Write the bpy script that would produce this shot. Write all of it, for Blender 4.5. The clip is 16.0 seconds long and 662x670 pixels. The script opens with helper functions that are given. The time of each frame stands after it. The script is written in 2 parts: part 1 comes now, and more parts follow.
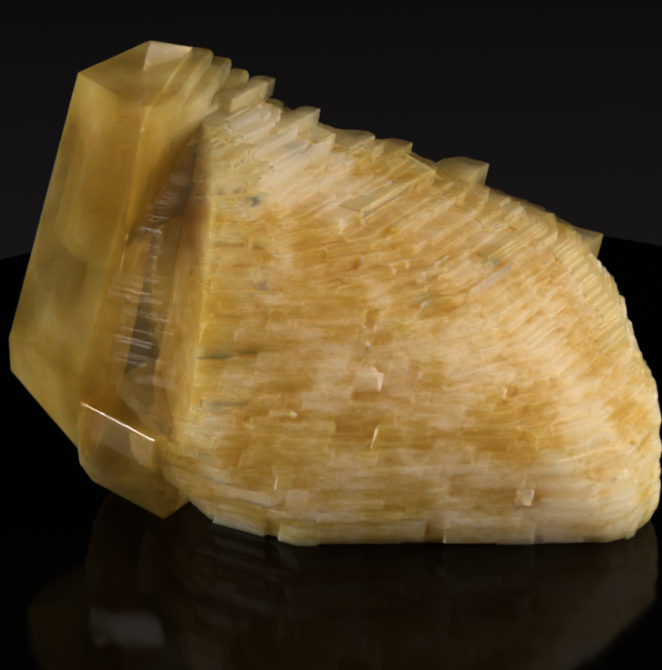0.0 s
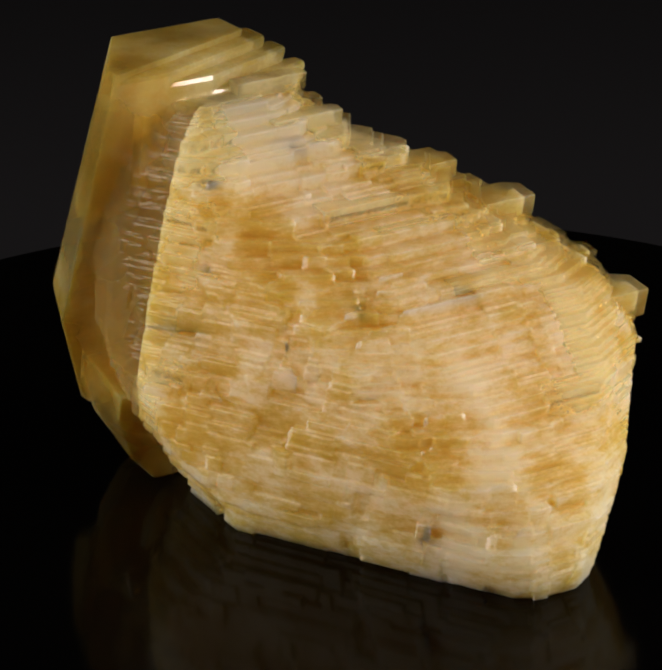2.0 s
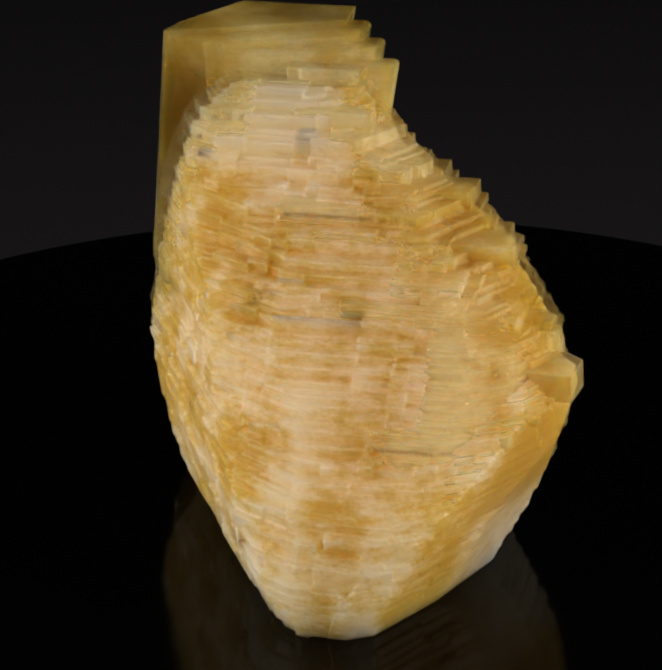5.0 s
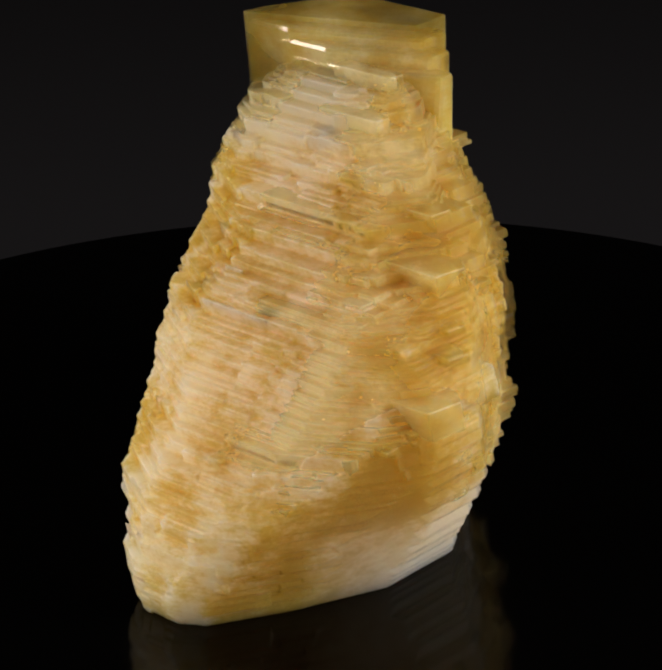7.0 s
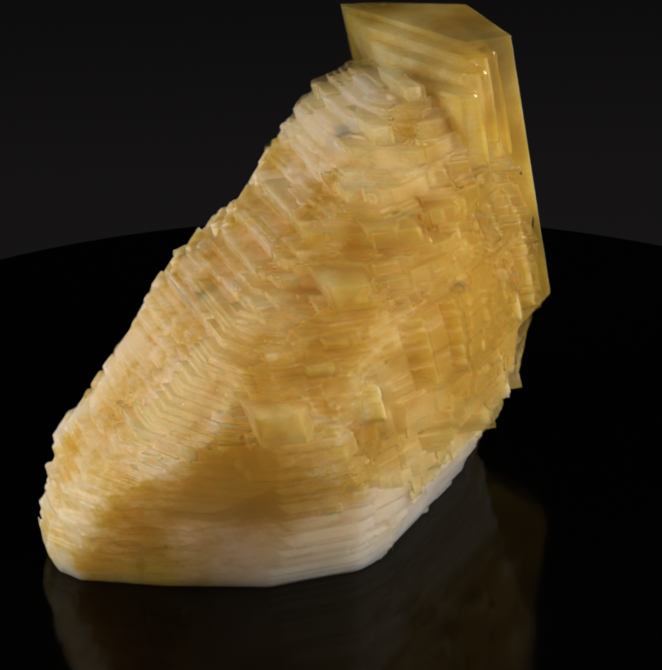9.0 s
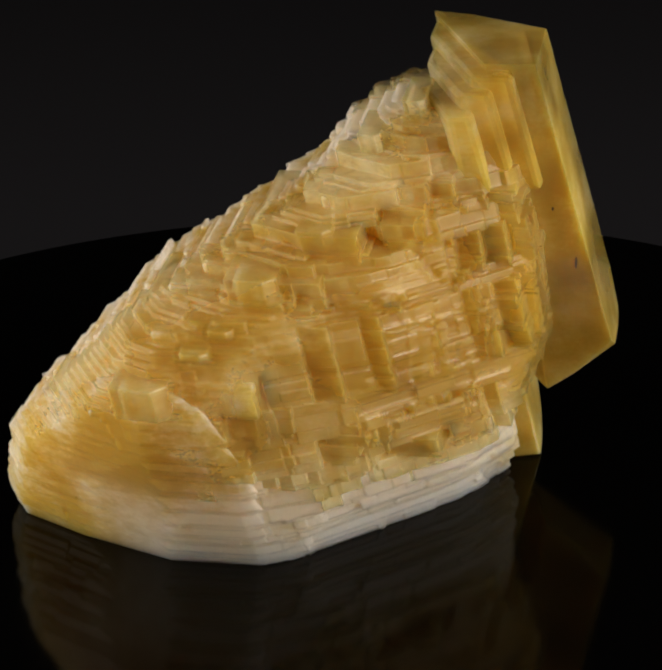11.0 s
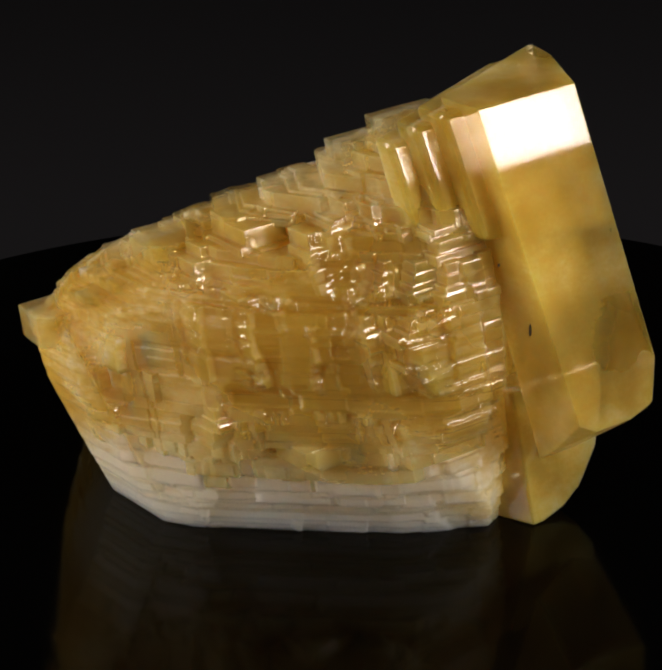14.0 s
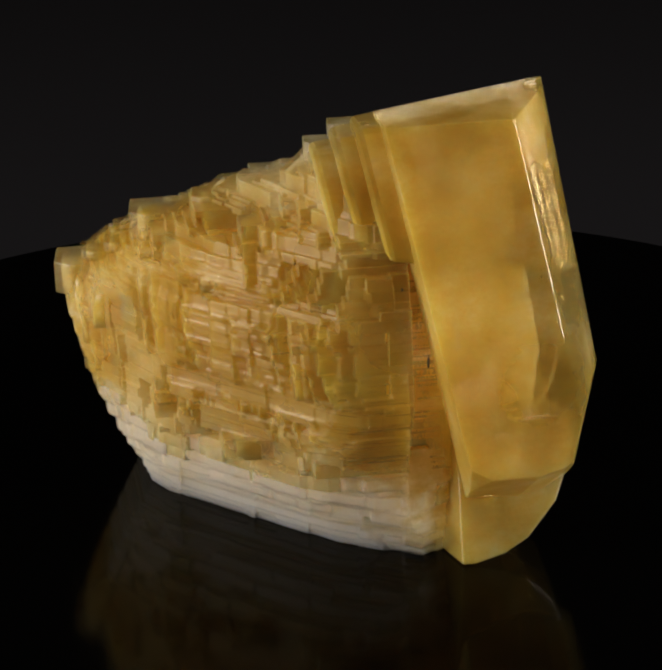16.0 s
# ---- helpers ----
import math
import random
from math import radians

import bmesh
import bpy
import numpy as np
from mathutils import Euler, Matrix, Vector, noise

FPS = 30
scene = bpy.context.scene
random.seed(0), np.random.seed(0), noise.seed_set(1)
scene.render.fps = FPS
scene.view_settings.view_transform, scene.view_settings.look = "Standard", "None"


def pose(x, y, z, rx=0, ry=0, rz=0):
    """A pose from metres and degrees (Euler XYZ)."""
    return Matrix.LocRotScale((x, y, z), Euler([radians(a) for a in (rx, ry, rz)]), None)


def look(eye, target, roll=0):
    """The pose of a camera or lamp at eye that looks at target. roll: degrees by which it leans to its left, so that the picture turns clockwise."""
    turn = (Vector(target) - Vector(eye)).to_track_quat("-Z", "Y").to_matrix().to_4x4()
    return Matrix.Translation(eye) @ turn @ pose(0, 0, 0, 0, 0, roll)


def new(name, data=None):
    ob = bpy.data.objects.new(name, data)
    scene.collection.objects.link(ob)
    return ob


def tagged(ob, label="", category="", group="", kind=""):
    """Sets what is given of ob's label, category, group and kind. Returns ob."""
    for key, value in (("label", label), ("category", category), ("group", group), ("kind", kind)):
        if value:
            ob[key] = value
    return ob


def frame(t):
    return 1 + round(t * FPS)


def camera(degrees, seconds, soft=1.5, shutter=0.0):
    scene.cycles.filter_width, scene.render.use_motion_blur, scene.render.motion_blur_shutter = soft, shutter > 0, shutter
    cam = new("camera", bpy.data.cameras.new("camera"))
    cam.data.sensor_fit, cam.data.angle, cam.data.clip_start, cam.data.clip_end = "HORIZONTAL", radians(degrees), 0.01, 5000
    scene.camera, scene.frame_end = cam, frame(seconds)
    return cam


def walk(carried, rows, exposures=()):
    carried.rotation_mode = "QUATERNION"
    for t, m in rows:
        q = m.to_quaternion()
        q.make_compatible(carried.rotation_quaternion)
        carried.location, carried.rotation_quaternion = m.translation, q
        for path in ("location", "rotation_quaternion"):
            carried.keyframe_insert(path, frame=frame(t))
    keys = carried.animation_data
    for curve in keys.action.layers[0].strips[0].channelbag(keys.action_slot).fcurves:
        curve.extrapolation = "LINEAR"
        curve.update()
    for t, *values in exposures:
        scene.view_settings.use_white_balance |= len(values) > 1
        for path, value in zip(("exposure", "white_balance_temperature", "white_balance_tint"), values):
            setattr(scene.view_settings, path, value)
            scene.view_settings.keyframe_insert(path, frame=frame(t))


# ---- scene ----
U = 0.004          # one drawing unit of the specimen, in metres
FLOOR = -12.7      # the platter's top in drawing units
TURN = -14.31      # degrees a second, clockwise from above

# ---------------------------------------------------------------- camera
EYE = (0.0, -0.4, 0.19926)
cam = camera(14.07, 16.0, soft=2.7)
AIM = (EYE[0] - math.sin(radians(0.076)) * math.cos(radians(23.313)),
       EYE[1] + math.cos(radians(0.076)) * math.cos(radians(23.313)),
       EYE[2] - math.sin(radians(23.313)))
walk(cam, [(0.0, look(EYE, AIM, -1.127)), (16.0, look(EYE, AIM, -1.127))])

# ---------------------------------------------------------------- light
world = bpy.data.worlds.new("world")
scene.world = world
world.use_nodes = True
world.node_tree.nodes["Background"].inputs[0].default_value = (0.95, 0.95, 1.0, 1)
world.node_tree.nodes["Background"].inputs[1].default_value = 0.01


def area(name, eye, target, w, h, watts, colour):
    data = bpy.data.lights.new(name, "AREA")
    data.shape, data.size, data.size_y, data.energy, data.color = "RECTANGLE", w, h, watts, colour
    ob = new(name, data)
    ob.matrix_world = look(eye, target)
    return tagged(ob, "softbox lamp above the turntable", "lamp", kind="structure")


area("softbox_lamp", (0.37, -0.15, 0.168), (0, 0, 0.04), 0.24, 0.2, 1.7, (1, 0.87, 0.76))
area("softbox_lamp", (-0.37, -0.13, 0.15), (0, 0, 0.04), 0.24, 0.2, 1.4, (1, 0.87, 0.76))


# ---------------------------------------------------------------- materials
def material(name):
    m = bpy.data.materials.new(name)
    m.use_nodes = True
    return m, m.node_tree.nodes, m.node_tree.links, m.node_tree.nodes["Principled BSDF"]


def plain(name, colour, rough, ior=1.45):
    m, n, l, b = material(name)
    b.inputs["Base Color"].default_value = (*colour, 1)
    b.inputs["Roughness"].default_value = rough
    b.inputs["IOR"].default_value = ior
    return m


M_BLACK = plain("black_acrylic", (0.001, 0.001, 0.001), 0.1, 1.15)
M_CLOTH = plain("dark_cloth", (0.0034, 0.0040, 0.0082), 0.9)

# the specimen's own space, to which its inner colour zones belong
specimen = tagged(new("mineral_specimen"),
                  "golden translucent calcite cluster with stepped crystals and a frosted cream core", "mineral")


def calcite(name, clear, rough, amber, cream, cloud, depth, relief, layered=0.9):
    """Translucent calcite. clear: how glassy it is; cloud: how far the cream zones reach."""
    m, n, l, b = material(name)

    def node(kind, **inputs):
        x = n.new(kind)
        for key, value in inputs.items():
            if isinstance(value, bpy.types.NodeSocket):
                l.new(value, x.inputs[key.replace("_", " ")])
            else:
                x.inputs[key.replace("_", " ")].default_value = value
        return x

    def calc(op, p, q=0.0, clamp=False):
        x = n.new("ShaderNodeMath")
        x.operation, x.use_clamp = op, clamp
        for i, v in enumerate((p, q)):
            if isinstance(v, bpy.types.NodeSocket):
                l.new(v, x.inputs[i])
            else:
                x.inputs[i].default_value = v
        return x.outputs[0]

    def ramp(v, lo, hi):
        x = n.new("ShaderNodeMapRange")
        x.interpolation_type = "SMOOTHSTEP"
        l.new(v, x.inputs[0])
        x.inputs[1].default_value, x.inputs[2].default_value = lo, hi
        return x.outputs[0]

    co = n.new("ShaderNodeTexCoord")
    co.object = specimen
    place = n.new("ShaderNodeMapping")
    place.inputs["Scale"].default_value = (1 / U, 1 / U, 1 / U)
    place.inputs["Location"].default_value = (0, 0, FLOOR)
    l.new(co.outputs["Object"], place.inputs["Vector"])
    xyz = n.new("ShaderNodeSeparateXYZ")
    l.new(place.outputs[0], xyz.inputs[0])
    x, y, z = xyz.outputs
    grain = n.new("ShaderNodeMapping")          # layers lie flat: thin upright, long sideways
    grain.inputs["Scale"].default_value = (0.65, 0.65, 1.05)
    l.new(place.outputs[0], grain.inputs["Vector"])
    big = node("ShaderNodeTexNoise", Vector=place.outputs[0], Scale=0.33, Detail=4.0, Roughness=0.6).outputs[0]
    streak = node("ShaderNodeTexNoise", Vector=grain.outputs[0], Scale=0.8, Detail=5.0, Roughness=0.58, Distortion=0.4).outputs[0]
    fine = node("ShaderNodeTexNoise", Vector=place.outputs[0], Scale=6.0, Detail=4.0, Roughness=0.7).outputs[0]
    flat = n.new("ShaderNodeMapping")
    flat.inputs["Scale"].default_value = (1.4, 1.4, 3.8)
    l.new(place.outputs[0], flat.inputs["Vector"])
    fleck = node("ShaderNodeTexNoise", Vector=flat.outputs[0], Scale=1.0, Detail=6.0, Roughness=0.7).outputs[0]
    # cream zones: the tail, the foot of the back side, the core behind the head
    tail = calc("MULTIPLY", ramp(x, 2.0, 11.0), 0.14)
    foot = calc("MULTIPLY", calc("MULTIPLY", ramp(z, -7.5, -12.0), ramp(y, 0.0, 4.0)), 0.45)
    core = node("ShaderNodeVectorMath", Vector=place.outputs[0])
    core.operation = "DISTANCE"
    core.inputs[1].default_value = (-2.5, -0.5, 1.5)
    core = calc("MULTIPLY", ramp(core.outputs["Value"], 5.5, 0.5), 0.42)
    flank = calc("MULTIPLY", calc("MULTIPLY", ramp(y, 0.5, 5.0), ramp(z, -9.5, -6.0)), -0.2)
    side = calc("MULTIPLY", ramp(x, -4.0, -9.0), -0.2)
    skin = node("ShaderNodeVectorMath", Vector=place.outputs[0])     # the broken foot shows the amber inside
    skin.operation = "DOT_PRODUCT"
    skin.inputs[1].default_value = (0.749, 0.529, -0.399)
    broken = calc("MULTIPLY", calc("MULTIPLY", ramp(skin.outputs["Value"], 12.6, 13.2), ramp(y, 7.5, 4.5)), -0.42)
    v = calc("ADD", calc("ADD", calc("MULTIPLY", big, 1.2), -0.33), calc("MULTIPLY", streak, layered))
    v = calc("ADD", v, (0.9 - layered) * 0.5)
    v = calc("ADD", v, calc("MULTIPLY", calc("ADD", fine, -0.5), 0.3))
    v = calc("ADD", v, calc("MULTIPLY", calc("ADD", fleck, -0.36), layered))
    middle_zone = node("ShaderNodeVectorMath", Vector=place.outputs[0])
    middle_zone.operation = "DISTANCE"
    middle_zone.inputs[1].default_value = (-3.0, 6.0, -4.5)
    middle_zone = calc("MULTIPLY", ramp(middle_zone.outputs["Value"], 6.5, 1.5), -0.22)
    for zone in (middle_zone, tail, core, flank, side, broken) + (() if clear else (foot,)):
        v = calc("ADD", v, zone)
    v = calc("ADD", v, cloud)
    white = ramp(v, 0.80, 1.18)
    tint = n.new("ShaderNodeValToRGB")
    tint.color_ramp.interpolation = "B_SPLINE"
    l.new(calc("MULTIPLY", calc("ADD", v, -0.42), 1.25), tint.inputs[0])
    stops = tint.color_ramp.elements
    stops[0].position, stops[0].color = 0.14, (amber[0] * 0.82, amber[1] * 0.74, amber[2] * 0.5, 1)
    stops[1].position, stops[1].color = 0.74, (*cream, 1)
    middle = stops.new(0.42)
    middle.color = (*amber, 1)
    chalk = n.new("ShaderNodeMix")                # the flank's foot is chalky white, paled further to make up for missing light
    chalk.data_type = "RGBA"
    l.new(calc("MULTIPLY", foot, calc("ADD", calc("MULTIPLY", big, 2.0), 0.3), True) if not clear else foot, chalk.inputs[0])
    l.new(tint.outputs[0], chalk.inputs[6])
    chalk.inputs[7].default_value = (0.97, 0.87, 0.68, 1) if not clear else (*amber, 1)
    l.new(chalk.outputs[2], b.inputs["Base Color"])
    b.inputs["Subsurface Weight"].default_value = 1.0
    b.inputs["Subsurface Radius"].default_value = (1.0, 0.84, 0.6)
    b.inputs["Subsurface Scale"].default_value = depth
    b.inputs["IOR"].default_value = 1.6
    b.inputs["Specular IOR Level"].default_value = 0.3
    l.new(calc("ADD", rough, calc("MULTIPLY", white, 0.2)), b.inputs["Roughness"])
    if not clear:                                # the stepped flank is smooth and shiny, the rest frosted
        shiny = calc("MULTIPLY", ramp(y, 0.0, 3.0), ramp(z, -5.0, -9.0))
        l.new(calc("MULTIPLY", shiny, 0.8), b.inputs["Coat Weight"])
        b.inputs["Coat Roughness"].default_value = 0.06
        b.inputs["Coat IOR"].default_value = 1.6
        sparkle = n.new("ShaderNodeBump")
        sparkle.inputs["Strength"].default_value, sparkle.inputs["Distance"].default_value = 0.8, 0.0007
        l.new(fine, sparkle.inputs["Height"])
        l.new(sparkle.outputs[0], b.inputs["Coat Normal"])
    bump = n.new("ShaderNodeBump")
    bump.inputs["Strength"].default_value, bump.inputs["Distance"].default_value = relief, 0.0004
    l.new(calc("ADD", calc("ADD", calc("MULTIPLY", streak, 1.0), calc("MULTIPLY", fine, 0.5)), calc("MULTIPLY", fleck, 0.8)), bump.inputs["Height"])
    l.new(bump.outputs[0], b.inputs["Normal"])
    if clear:                                    # clouds hang in clear stuff behind a glossy skin
        haze = node("ShaderNodeTexNoise", Vector=place.outputs[0], Scale=0.16, Detail=3.0, Roughness=0.4, Distortion=0.1).outputs[0]
        veil = calc("ADD", calc("MULTIPLY", ramp(haze, 0.34, 0.66), 0.75 * (1 - clear)), 0.28 * (1 - clear))
        veil = calc("ADD", veil, calc("MULTIPLY", white, 0.12), True)
        along = node("ShaderNodeVectorMath", Vector=place.outputs[0])
        along.operation = "DOT_PRODUCT"
        along.inputs[1].default_value = (0.532, 0.847, 0.0)
        veil = calc("MULTIPLY", veil, calc("ADD", calc("MULTIPLY", ramp(along.outputs["Value"], -8.0, -3.0), 0.55), 0.45))
        b.inputs["Specular IOR Level"].default_value = 0.0
        see = n.new("ShaderNodeBsdfTransparent")
        see.inputs[0].default_value = (0.98, 0.968, 0.84, 1) if relief else (1.0, 0.965, 0.84, 1)
        inner, outer = n.new("ShaderNodeMixShader"), n.new("ShaderNodeMixShader")
        l.new(veil, inner.inputs[0])
        l.new(see.outputs[0], inner.inputs[1])
        l.new(b.outputs[0], inner.inputs[2])
        edge = node("ShaderNodeLayerWeight", Blend=0.5).outputs["Facing"]
        shine = calc("ADD", calc("MULTIPLY", calc("POWER", edge, 5.0), 0.25), 0.14 if relief else 0.1)
        l.new(shine, outer.inputs[0])
        gloss = node("ShaderNodeBsdfAnisotropic", Roughness=rough)
        if relief:
            l.new(bump.outputs[0], gloss.inputs["Normal"])
            turned = n.new("ShaderNodeVectorTransform")      # only the plates' fronts are polished
            turned.vector_type, turned.convert_from, turned.convert_to = "NORMAL", "WORLD", "OBJECT"
            l.new(n.new("ShaderNodeNewGeometry").outputs["Normal"], turned.inputs[0])
            face = node("ShaderNodeVectorMath", Vector=turned.outputs[0])
            face.operation = "DOT_PRODUCT"
            face.inputs[1].default_value = (-0.823, 0.517, 0.236)
            l.new(calc("ADD", calc("MULTIPLY", ramp(face.outputs["Value"], 0.92, 0.7), 0.3), rough), gloss.inputs["Roughness"])
            l.new(calc("MULTIPLY", shine, calc("ADD", calc("MULTIPLY", ramp(face.outputs["Value"], 0.8, 0.94), 0.95), 0.3)), outer.inputs[0])
        l.new(inner.outputs[0], outer.inputs[1])
        l.new(gloss.outputs[0], outer.inputs[2])
        l.new(outer.outputs[0], n["Material Output"].inputs["Surface"])
    return m


AMBER, CREAM = (0.71, 0.48, 0.105), (0.90, 0.735, 0.47)
M_BODY = calcite("frosted_calcite", 0.0, 0.34, AMBER, CREAM, -0.03, 0.03, 0.3, 0.8)
M_GLASS = calcite("clear_calcite", 0.24, 0.03, (0.9, 0.67, 0.15), (0.95, 0.81, 0.42), 0.1, 0.006, 0.0, 0.3)
M_SKIN = calcite("thin_clear_calcite", 0.72, 0.03, (0.9, 0.7, 0.24), (0.95, 0.82, 0.48), 0.05, 0.002, 0.05, 0.5)
M_DARK = plain("dark_inclusion", (0.03, 0.02, 0.01), 0.6)


# ---------------------------------------------------------------- helpers
def mesh_of(bm, name, mat):
    me = bpy.data.meshes.new(name)
    bm.to_mesh(me)
    bm.free()
    me.materials.append(mat)
    return me


def part(name, bm, mat, parent, label=""):
    ob = new(name, mesh_of(bm, name, mat))
    ob.parent = parent
    if label:
        ob["label"] = label
    return ob


def V3(x, y, z):
    return Vector((x * U, y * U, (z - FLOOR) * U))


def clip_polygon(poly, n, d):
    out = []
    for a, b in zip(poly, poly[1:] + poly[:1]):
        da, db = a.dot(n) - d, b.dot(n) - d
        if da <= 0:
            out.append(a)
        if da * db < 0:
            out.append(a + (b - a) * (da / (da - db)))
    return out


def solid(planes, size=40):
    """The convex crystal that a set of faces (normal, distance in drawing units) bounds."""
    bm = bmesh.new()
    bmesh.ops.create_cube(bm, size=size * 2)
    for n, d in planes:
        n = Vector(n).normalized()
        r = bmesh.ops.bisect_plane(bm, geom=bm.verts[:] + bm.edges[:] + bm.faces[:], dist=1e-5,
                                   plane_co=n * d, plane_no=n, clear_outer=True)
        edges = [e for e in r["geom_cut"] if isinstance(e, bmesh.types.BMEdge)]
        if edges:
            bmesh.ops.contextual_create(bm, geom=edges)
    for v in bm.verts:
        v.co = V3(*v.co)
    bmesh.ops.recalc_face_normals(bm, faces=bm.faces[:])
    return bm


# ---------------------------------------------------------------- setting
bm = bmesh.new()
bmesh.ops.create_cone(bm, cap_ends=True, segments=160, radius1=0.124, radius2=0.124, depth=0.012)
turntable = tagged(new("turntable"), "glossy black acrylic turntable turning under the mineral", "turntable")
platter = part("platter", bm, M_BLACK, turntable)
platter.location = (0, 0, -0.006)
bm = bmesh.new()
bmesh.ops.create_cone(bm, cap_ends=True, segments=64, radius1=0.1, radius2=0.095, depth=0.028)
base = part("base", bm, M_CLOTH, turntable, "matt black base")
base.location = (0, 0, -0.026)

bm = bmesh.new()
bmesh.ops.create_cube(bm, size=1)
bmesh.ops.scale(bm, vec=(3, 3, 0.02), verts=bm.verts)
table = tagged(new("floor", mesh_of(bm, "floor", M_CLOTH)), "dark matt table top below the turntable", "table", kind="structure")
table.location = (0, 0, -0.05)
bm = bmesh.new()
bmesh.ops.create_cube(bm, size=1)
bmesh.ops.scale(bm, vec=(3, 0.02, 2), verts=bm.verts)
back = tagged(new("backdrop", mesh_of(bm, "backdrop", M_CLOTH)), "plain dark grey backdrop behind the turntable", "backdrop", kind="structure")
back.location = (0, 1.0, 0.9)

# ---------------------------------------------------------------- specimen
# the plates of the parallel growth: their common normal, level line and rise
N1 = Vector((-0.823, 0.517, 0.236)).normalized()
U1 = Vector((0.532, 0.847, 0.0)).normalized()
W1 = N1.cross(U1) * (1 if N1.cross(U1).z > 0 else -1)
BREAK = (Vector((0.75, 0.53, -0.40)).normalized(), 13.35)      # the broken foot face

# how far the level slabs reach, facing by facing (degrees from the level line to the head), from top to foot
STATIONS = (4, 2.5, 1, -1, -3, -5.5, -8.5, -12.0)
SPREAD = {
    0: (0.5, 1.8, 4.6, 7.5, 9.4, 10.6, 9.7, 8.2),
    30: (3.2, 3.7, 4.2, 6.3, 6.7, 6.8, 6.3, 4.7),
    45: (4.7, 5.2, 5.5, 5.8, 6.3, 6.0, 5.1, 2.9),
    60: (6.0, 6.4, 6.8, 7.0, 6.9, 6.8, 5.4, 2.9),
    90: (5.8, 7.2, 7.9, 8.0, 7.8, 7.5, 5.6, 4.8),
    120: (7.4, 7.6, 7.7, 8.0, 8.3, 8.2, 5.8, 5.2),
    150: (6.6, 7.9, 8.8, 9.2, 9.4, 9.1, 7.4, 5.2),
    180: (5.2, 6.7, 7.7, 8.0, 8.3, 8.5, 8.0, 5.9),
    210: (2.7, 4.4, 5.2, 5.7, 6.4, 7.1, 7.7, 7.5),
    240: (0.4, 1.4, 3.0, 4.6, 7.4, 9.1, 11.8, 13.2),
    270: (-3.6, -1.2, 0.8, 4.9, 8.2, 11.0, 14.4, 16.1),
    300: (-3.9, -1.3, 2.7, 6.4, 10.5, 12.8, 14.8, 15.6),
    330: (-1.9, -0.3, 3.5, 6.8, 11.0, 12.7, 12.4, 11.6),
}
BACK = Vector((-U1.y, U1.x, 0))                # the level way from tail to head


def outline(h, inset):
    poly = [Vector((-30, -30)), Vector((30, -30)), Vector((30, 30)), Vector((-30, 30))]
    for a in SPREAD:
        reach = float(np.interp(-h, [-v for v in STATIONS], SPREAD[a]))
        poly = clip_polygon(poly, Vector((math.cos(radians(a)), math.sin(radians(a)))), reach - inset[a])
        if len(poly) < 3:
            return []
    return poly


def column(poly, low, high):
    """A slab with a level top whose sides lean as the crystal faces do, its outline in (level line, way to the head)."""
    bm = bmesh.new()
    vt, vl = ([bm.verts.new(U1 * p.x + BACK * p.y + W1 * h) for p in poly] for h in (high, low))
    bm.faces.new(vt)
    bm.faces.new(vl[::-1])
    for i in range(len(vt)):
        j = (i + 1) % len(vt)
        bm.faces.new((vt[j], vt[i], vl[i], vl[j]))
    bmesh.ops.recalc_face_normals(bm, faces=bm.faces[:])
    return bm


def cut(bm, n, d):
    if max(v.co.dot(n) for v in bm.verts) <= d:
        return
    r = bmesh.ops.bisect_plane(bm, geom=bm.verts[:] + bm.edges[:] + bm.faces[:], dist=1e-5,
                               plane_co=n * d, plane_no=n, clear_outer=True)
    edges = [e for e in r["geom_cut"] if isinstance(e, bmesh.types.BMEdge)]
    if edges:
        bmesh.ops.contextual_create(bm, geom=edges)


def placed(bm):
    for v in bm.verts:
        v.co = V3(*v.co)
        v.co.z = max(v.co.z, 0.0)
    return bm


def add(whole, bm):
    """Adds a closed shape to a mass, with which it grows together."""
    vs = {v: whole.verts.new(v.co) for v in bm.verts}
    for f in bm.faces:
        whole.faces.new([vs[v] for v in f.verts])
    bm.free()


mass, edge_mass = bmesh.new(), bmesh.new()


def grow(bm):
    add(mass, bm)


def area_of(poly):
    return abs(sum(p.x * q.y - q.x * p.y for p, q in zip(poly, poly[1:] + poly[:1]))) / 2


def splits(rnd, low, high, sizes):
    out = [low - 5]
    while out[-1] < high:
        out.append(max(out[-1], low) + rnd.choice(sizes) * rnd.uniform(0.8, 1.25))
    return out


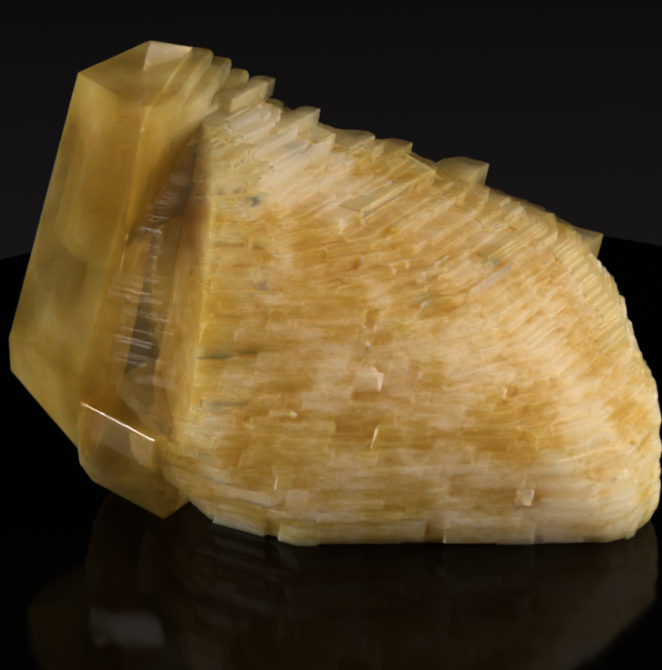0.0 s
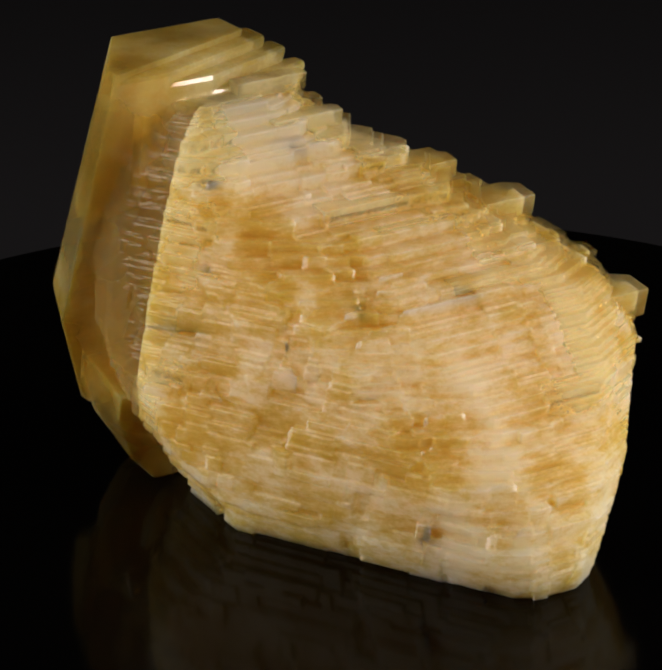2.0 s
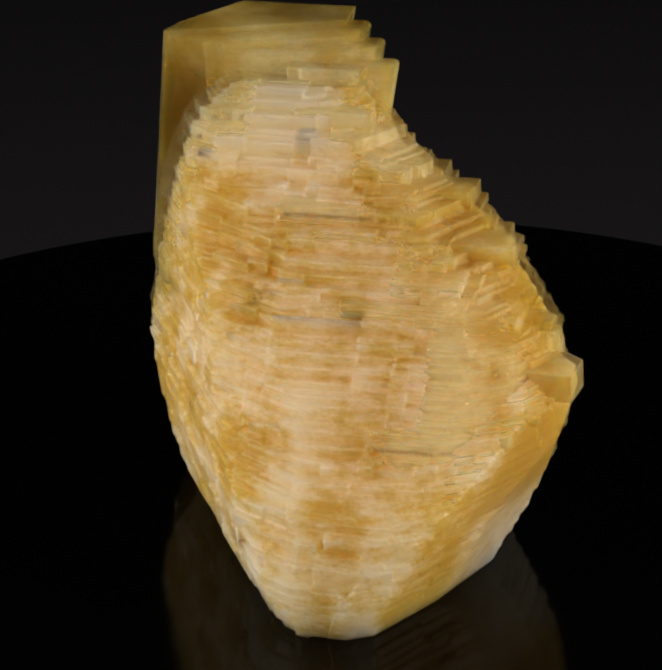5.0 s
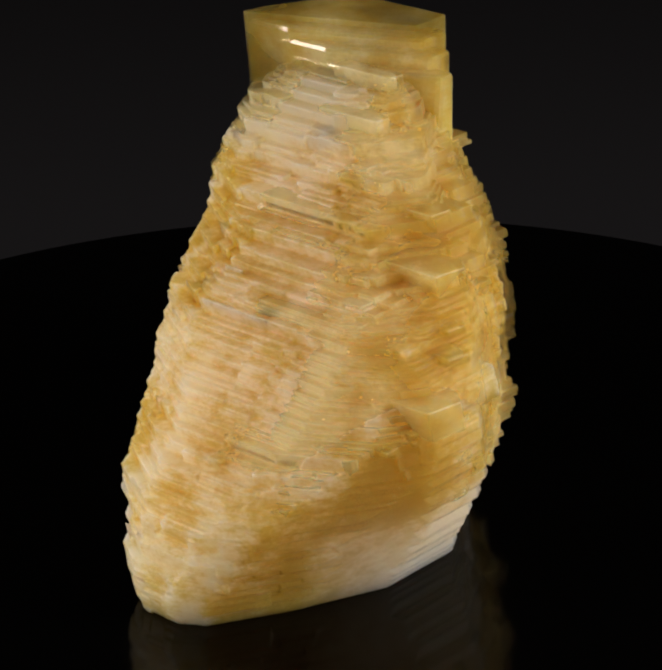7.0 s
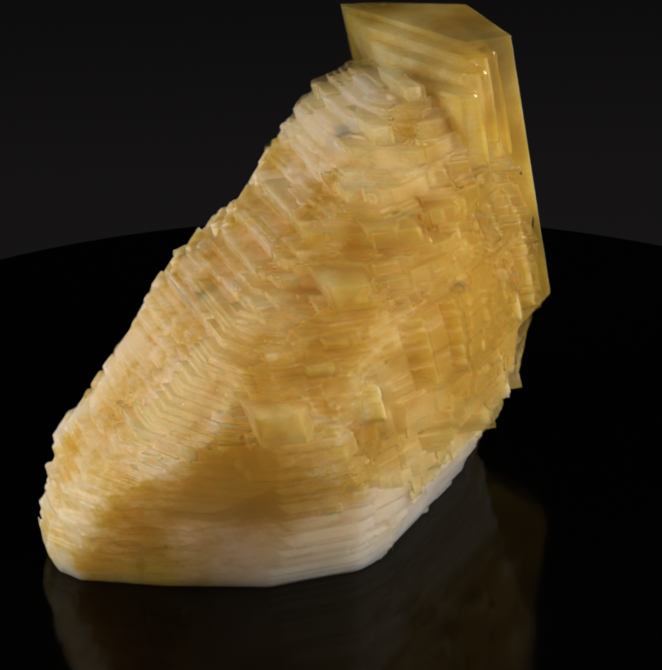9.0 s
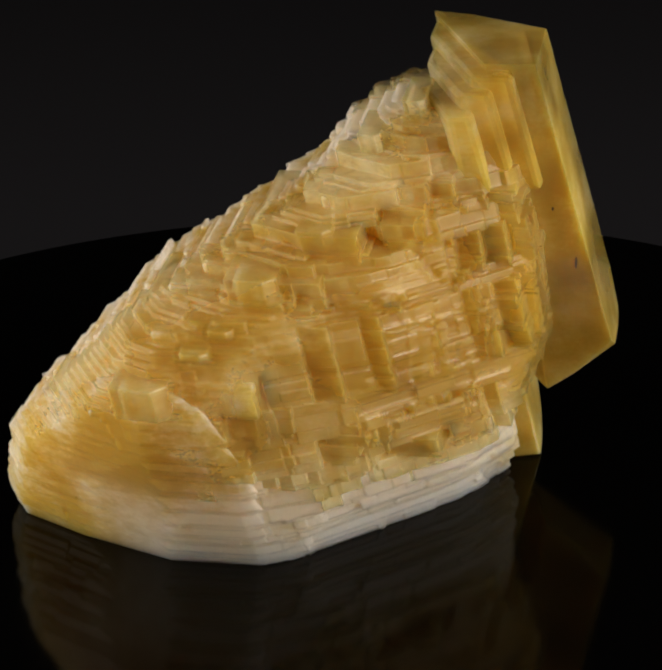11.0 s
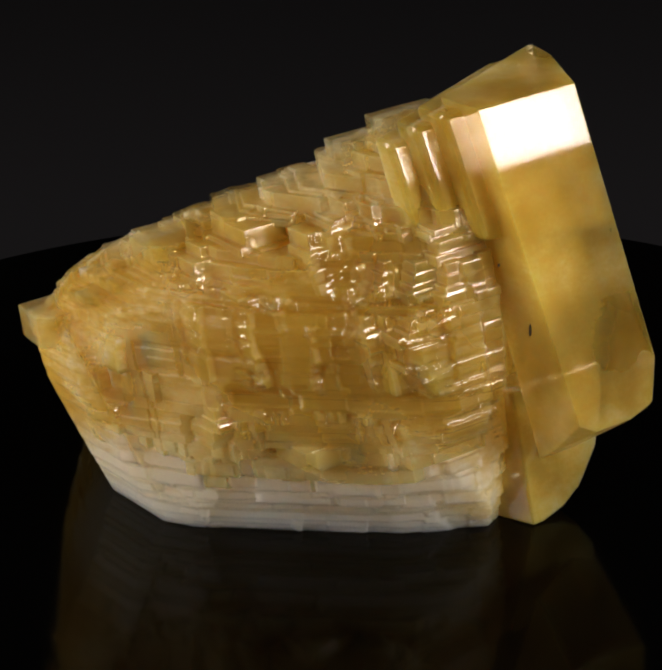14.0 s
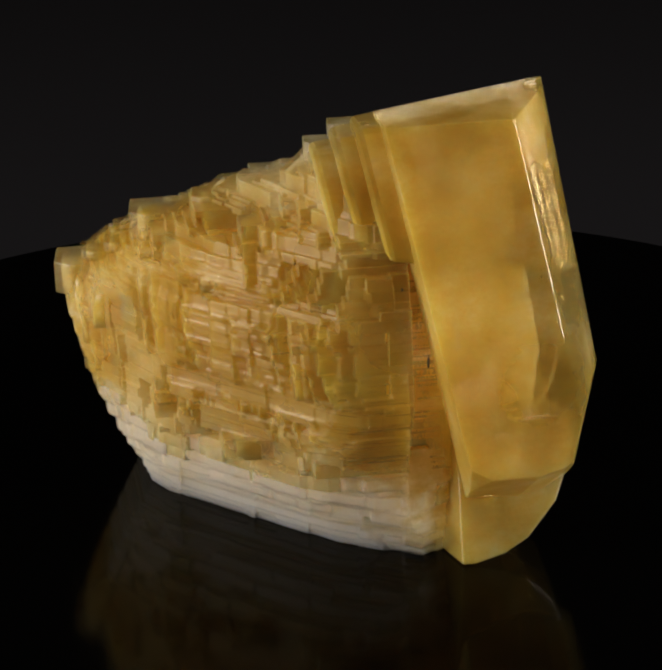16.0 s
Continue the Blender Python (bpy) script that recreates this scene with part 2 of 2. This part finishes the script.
# thin level slabs, each broken into blocks with edges of their own; a cloudy core lies within the clear edges
DEEP = {0: 0.3, 30: 0.35, 45: 0.35, 60: 0.35, 90: 0.3, 120: 0.05, 150: 0, 180: 0, 210: 0, 240: 0, 270: 0, 300: 0, 330: 0.1}
CLEAR = (Vector((-0.7, 0.714)), 5.7)                # past this line, below the large crystal, all is clear
rnd = random.Random(3)
h, us, bs, jags = 3.9, [], [], {}
while h > -13.0:
    thick = rnd.choice((0.12, 0.14, 0.17, 0.2, 0.24, 0.3, 0.42, 0.6))
    swell = {a: 0.2 * noise.noise((a * 0.013, h * 0.35, 2.0)) + rnd.gauss(0, 0.05 if a < 100 and h > -8.5 else 0.012) + (0.12 if 235 < a < 335 else 0.35) * max(0, -11.6 - h) + 0.12 * (h < -9.5 and not 235 < a < 335) for a in SPREAD}
    filler = outline(h - thick / 2, {a: 1.5 for a in SPREAD})
    if filler:
        filler = clip_polygon(filler, Vector((0, 1)), 4.3)
    if filler:
        filler = clip_polygon(filler, *(CLEAR if h > -8.5 else (CLEAR[0], 30)))
    if len(filler) >= 3:
        bm = column(filler, h - thick - 0.1, h - 0.1)
        cut(bm, BREAK[0], BREAK[1] - 0.3)
        grow(placed(bm))
    if h < -3:                                       # behind the broken face the stuff is whole
        bm = column(outline(h - thick / 2, {a: 0.08 + max(0, swell[a]) for a in SPREAD}), h - thick - 0.1, h)
        cut(bm, BREAK[0], BREAK[1])
        cut(bm, -BREAK[0], 1.6 - BREAK[1])
        if len(bm.verts) > 3:
            grow(placed(bm))
        else:
            bm.free()
    if not us or rnd.random() < 0.3:                 # the columns change every few slabs
        us = sorted(splits(rnd, -10, 11.5, (0.6, 0.9, 1.4, 2.2, 3.4)) + [-1.6])
        bs = sorted(splits(rnd, -16.5, 7.5, (0.5, 0.8, 1.2, 1.8, 2.6)) + [4.6])
        jags = {}
    for u0, u1 in zip(us, us[1:]):
        for b0, b1 in zip(bs, bs[1:]):
            if b0 >= 4.6 and u1 <= -1.6:                  # the large crystal stands here
                continue
            if (u0, b0) not in jags:
                jags[u0, b0] = {a: rnd.gauss(0, 0.05) + 0.25 * (rnd.random() < 0.04) for a in SPREAD}, rnd.random()
            flank = u1 * 0.9 + b1 * 0.45 > 2.0 or CLEAR[0].dot(Vector((u0, b1))) > CLEAR[1] - 0.4
            own, chance = jags[u0, b0]
            bump = 0.24 * noise.noise((u0 * 0.35, b0 * 0.35, h * 0.6)) + 0.1 * noise.noise((u0 * 1.3, b0 * 1.3, h * 2.0))
            jag = {a: max(-0.06, 0.12 + swell[a] + (own[a] + bump) * (0.7 if flank and h > -9 else 0.75) + rnd.gauss(0, 0.025 if flank else 0.06)) for a in SPREAD}
            square = chance < (0.5 if u0 + b0 > -1 and h > -9 else 0)
            up, down = rnd.gauss(0, 0.03 if flank else 0.1), rnd.uniform(0.08, 0.18) + (0 if flank else 0.15)
            for skin in (0, 1):
                if skin and not flank:
                    continue
                if skin and h < -9.4 + 3.0 * noise.noise((u0 * 0.3, b0 * 0.3, 5.0)):
                    continue
                inset = {a: jag[a] + (0 if skin else DEEP[a] * min(1, max(0, (h + 10.5) / 2))) for a in SPREAD}
                poly = outline(h - thick / 2, inset)
                for n, d in (((1, 0), u1 + 0.05), ((-1, 0), 0.05 - u0), ((0, 1), b1 + 0.05), ((0, -1), 0.05 - b0)):
                    if len(poly) >= 3:
                        poly = clip_polygon(poly, Vector(n), d)
                if not skin and h > -8.5 and len(poly) >= 3:
                    poly = clip_polygon(poly, *CLEAR)
                poly = [p for p, q in zip(poly, poly[1:] + poly[:1]) if (p - q).length > 0.01]
                if len(poly) < 3:
                    continue
                xs, ys = [p.x for p in poly], [p.y for p in poly]
                box = (max(xs) - min(xs)) * (max(ys) - min(ys))
                if square and area_of(poly) < 0.93 * box:
                    k = math.sqrt(area_of(poly) / box) / 2 * 0.92
                    c = sum(poly, Vector((0, 0))) / len(poly)
                    rx, ry = (max(xs) - min(xs)) * k, (max(ys) - min(ys)) * k
                    poly = [c + Vector(v) for v in ((-rx, -ry), (rx, -ry), (rx, ry), (-rx, ry))]
                bm = column(poly, h - thick - down, h + up - (0 if skin else 0.13))
                cut(bm, BREAK[0], BREAK[1] - (0.5 if skin else 0.01))
                if len(bm.verts) > 3:
                    add(edge_mass if skin else mass, placed(bm))
                else:
                    bm.free()
    h -= thick


def facing(rows):
    """Faces given by their way in the plates' plane, reach at station 9 and how much they widen from there a unit."""
    out = []
    for a, reach, widen in rows:
        n = U1 * math.cos(radians(a)) + W1 * math.sin(radians(a)) + N1 * widen
        out.append((n, (reach + 9 * widen) / n.length))
    return out


def ring(rows):
    """Upright faces leaning by a slope, given by their azimuth, slope and reach at height 0."""
    return [((math.cos(radians(a)), math.sin(radians(a)), k), d / math.hypot(1, k)) for a, k, d in rows]


def bevelled(ob, width):
    mod = ob.modifiers.new("worn_edges", "BEVEL")
    mod.width, mod.segments, mod.limit_method, mod.angle_limit = width * U, 2, "ANGLE", radians(25)
    return ob


def clear_crystal(name, planes, core, bevel, label, cloudy=()):
    """A clear crystal round a cloudy core that lies core deep inside it and is cut by the cloudy faces too."""
    bevelled(part(name, solid(planes), M_GLASS, specimen, label), bevel)
    grow(solid([(n, d - core) for n, d in planes] + list(cloudy)))


def head_part(name, front, side, top, foot, core, label):
    planes = [(N1, front), (-N1, -4.4), (U1 * 0.37 - N1 * 0.93, -6.4 + 0.9 * (side + 0.9)), ((-0.74, -0.67, 0.22), 9.3), ((0, 0, 1), top),
              ((0.12, 0.1, -1), foot), (U1 - W1 * 0.2, side)]
    planes += facing(((195, 9.45, 0.3), (210, 11.2, 0.32), (225, 11.9, 0.34), (240, 11.9, 0.36), (255, 11.2, 0.4), (270, 10.0, 0.42), (300, 6.6, 0.5)))
    planes += ring(((210, 0.28, 10.2), (225, 0.21, 9.35), (240, 0.18, 8.55), (255, 0.17, 7.65), (270, 0.2, 6.35)))
    clear_crystal(name, planes, core, 0.24, label, [(-U1, 6.2), ((N1 * 0.87 - U1 * 0.5).normalized(), 7.8)])


head_part("head_crystal", 9.06, -1.4, 5.5, 8.6, 0.9, "large clear honey-yellow crystal with flat faces")
head_part("side_crystal", 8.1, -0.5, 5.25, -0.8, 0.35, "narrow clear crystal stepped beside the large one")
head_part("side_crystal", 7.3, 0.3, 4.75, -0.6, 0.3, "narrow clear crystal stepped beside the large one")
head_part("side_crystal", 6.5, 1.1, 4.1, -0.4, 0.25, "narrow clear crystal stepped beside the large one")

LOWER = [(N1, 4.95), (-N1, -1.2), (W1, -8.6), (U1 + N1 * 0.35, -1.8), ((0, 0, -1), 12.65)]
LOWER += [(U1 * math.cos(radians(a)) + W1 * math.sin(radians(a)), d)
          for a, d in ((180, 8.2), (200, 11.1), (220, 13.4), (240, 14.7), (255, 14.8), (270, 14.3), (300, 10.9))]
clear_crystal("lower_crystal", LOWER, 1.5, 0.35, "clear yellow crystal below the large one", [(-U1, 7.0)])


def tablet(corner, length, height, thick):
    """A level tablet whose outer top corner lies at (u, w, s), pointing along the level line."""
    u, w, s = corner
    top = w + s * N1.z / W1.z                        # the level of its top face
    front = s / W1.z
    poly = [(u - length, front), (u - 0.3 * thick, front), (u, front - 0.25 * thick), (u - 0.1 * thick, front - thick),
            (u - length, front - thick)]
    poly = [Vector(p) for p in poly]
    poly.reverse()
    c = sum(poly, Vector((0, 0))) / len(poly)
    grow(placed(column([p + (c - p) * 0.25 for p in poly], top - height * 0.9, top - height * 0.12)))
    bevelled(part("ledge_crystal", placed(column(poly, top - height, top)), M_SKIN, specimen), 0.06)


for corner, length, height, thick in (
        ((0.7, 3.3, 4.7), 3.2, 0.8, 0.9), ((1.4, 2.5, 2.8), 3.2, 0.75, 0.9), ((5.7, 0.45, 1.0), 4.0, 0.6, 1.4),
        ((8.0, -0.3, -1.0), 3.2, 1.1, 2.0), ((9.0, -1.6, -2.8), 2.2, 0.4, 1.2), ((9.9, -2.0, -3.7), 2.2, 0.4, 1.4),
        ((10.9, -2.7, -5.4), 2.4, 1.3, 2.2)):
    tablet(corner, length, height, thick)


def grown(name, bm, mat, fine, worn, label):
    bmesh.ops.recalc_face_normals(bm, faces=bm.faces[:])
    ob = part(name, bm, mat, specimen, label)
    mod = ob.modifiers.new("grown_together", "REMESH")
    mod.mode, mod.voxel_size = "VOXEL", fine * U
    if worn:
        mod = ob.modifiers.new("worn", "SMOOTH")
        mod.factor, mod.iterations = 0.5, worn


grown("crystal_mass", mass, M_BODY, 0.04, 9, "frosted cream and amber mass of thin parallel plates")
grown("crystal_edge", edge_mass, M_SKIN, 0.036, 0, "clear edges of thin parallel crystal plates")

# dark specks shut in the clear head
for x, y, z, long in ((-8.9, 1.4, 4.1, 0.12), (-8.8, 2.6, 0.9, 0.12), (-8.0, 3.6, -0.6, 0.1), (-9.2, 3.4, -3.2, 0.3), (-10.4, -3.8, -5.0, 0.35), (-9.6, -1.2, 1.4, 0.1)):
    bm = bmesh.new()
    bmesh.ops.create_icosphere(bm, subdivisions=1, radius=1)
    for v in bm.verts:
        v.co = V3(x, y, z) + Vector((v.co.x * 0.05, v.co.y * 0.05, v.co.z * long)) * U * (1 + 0.5 * noise.noise(v.co * 3 + Vector((x, y, z))))
    part("inclusion", bm, M_DARK, specimen, "dark speck inside the clear crystal")

# ---------------------------------------------------------------- motion
def motions():
    rows = [(i * 0.5, pose(0, 0, 0, 0, 0, TURN * i * 0.5)) for i in range(33)]
    walk(turntable, rows)
    walk(specimen, rows)


motions()
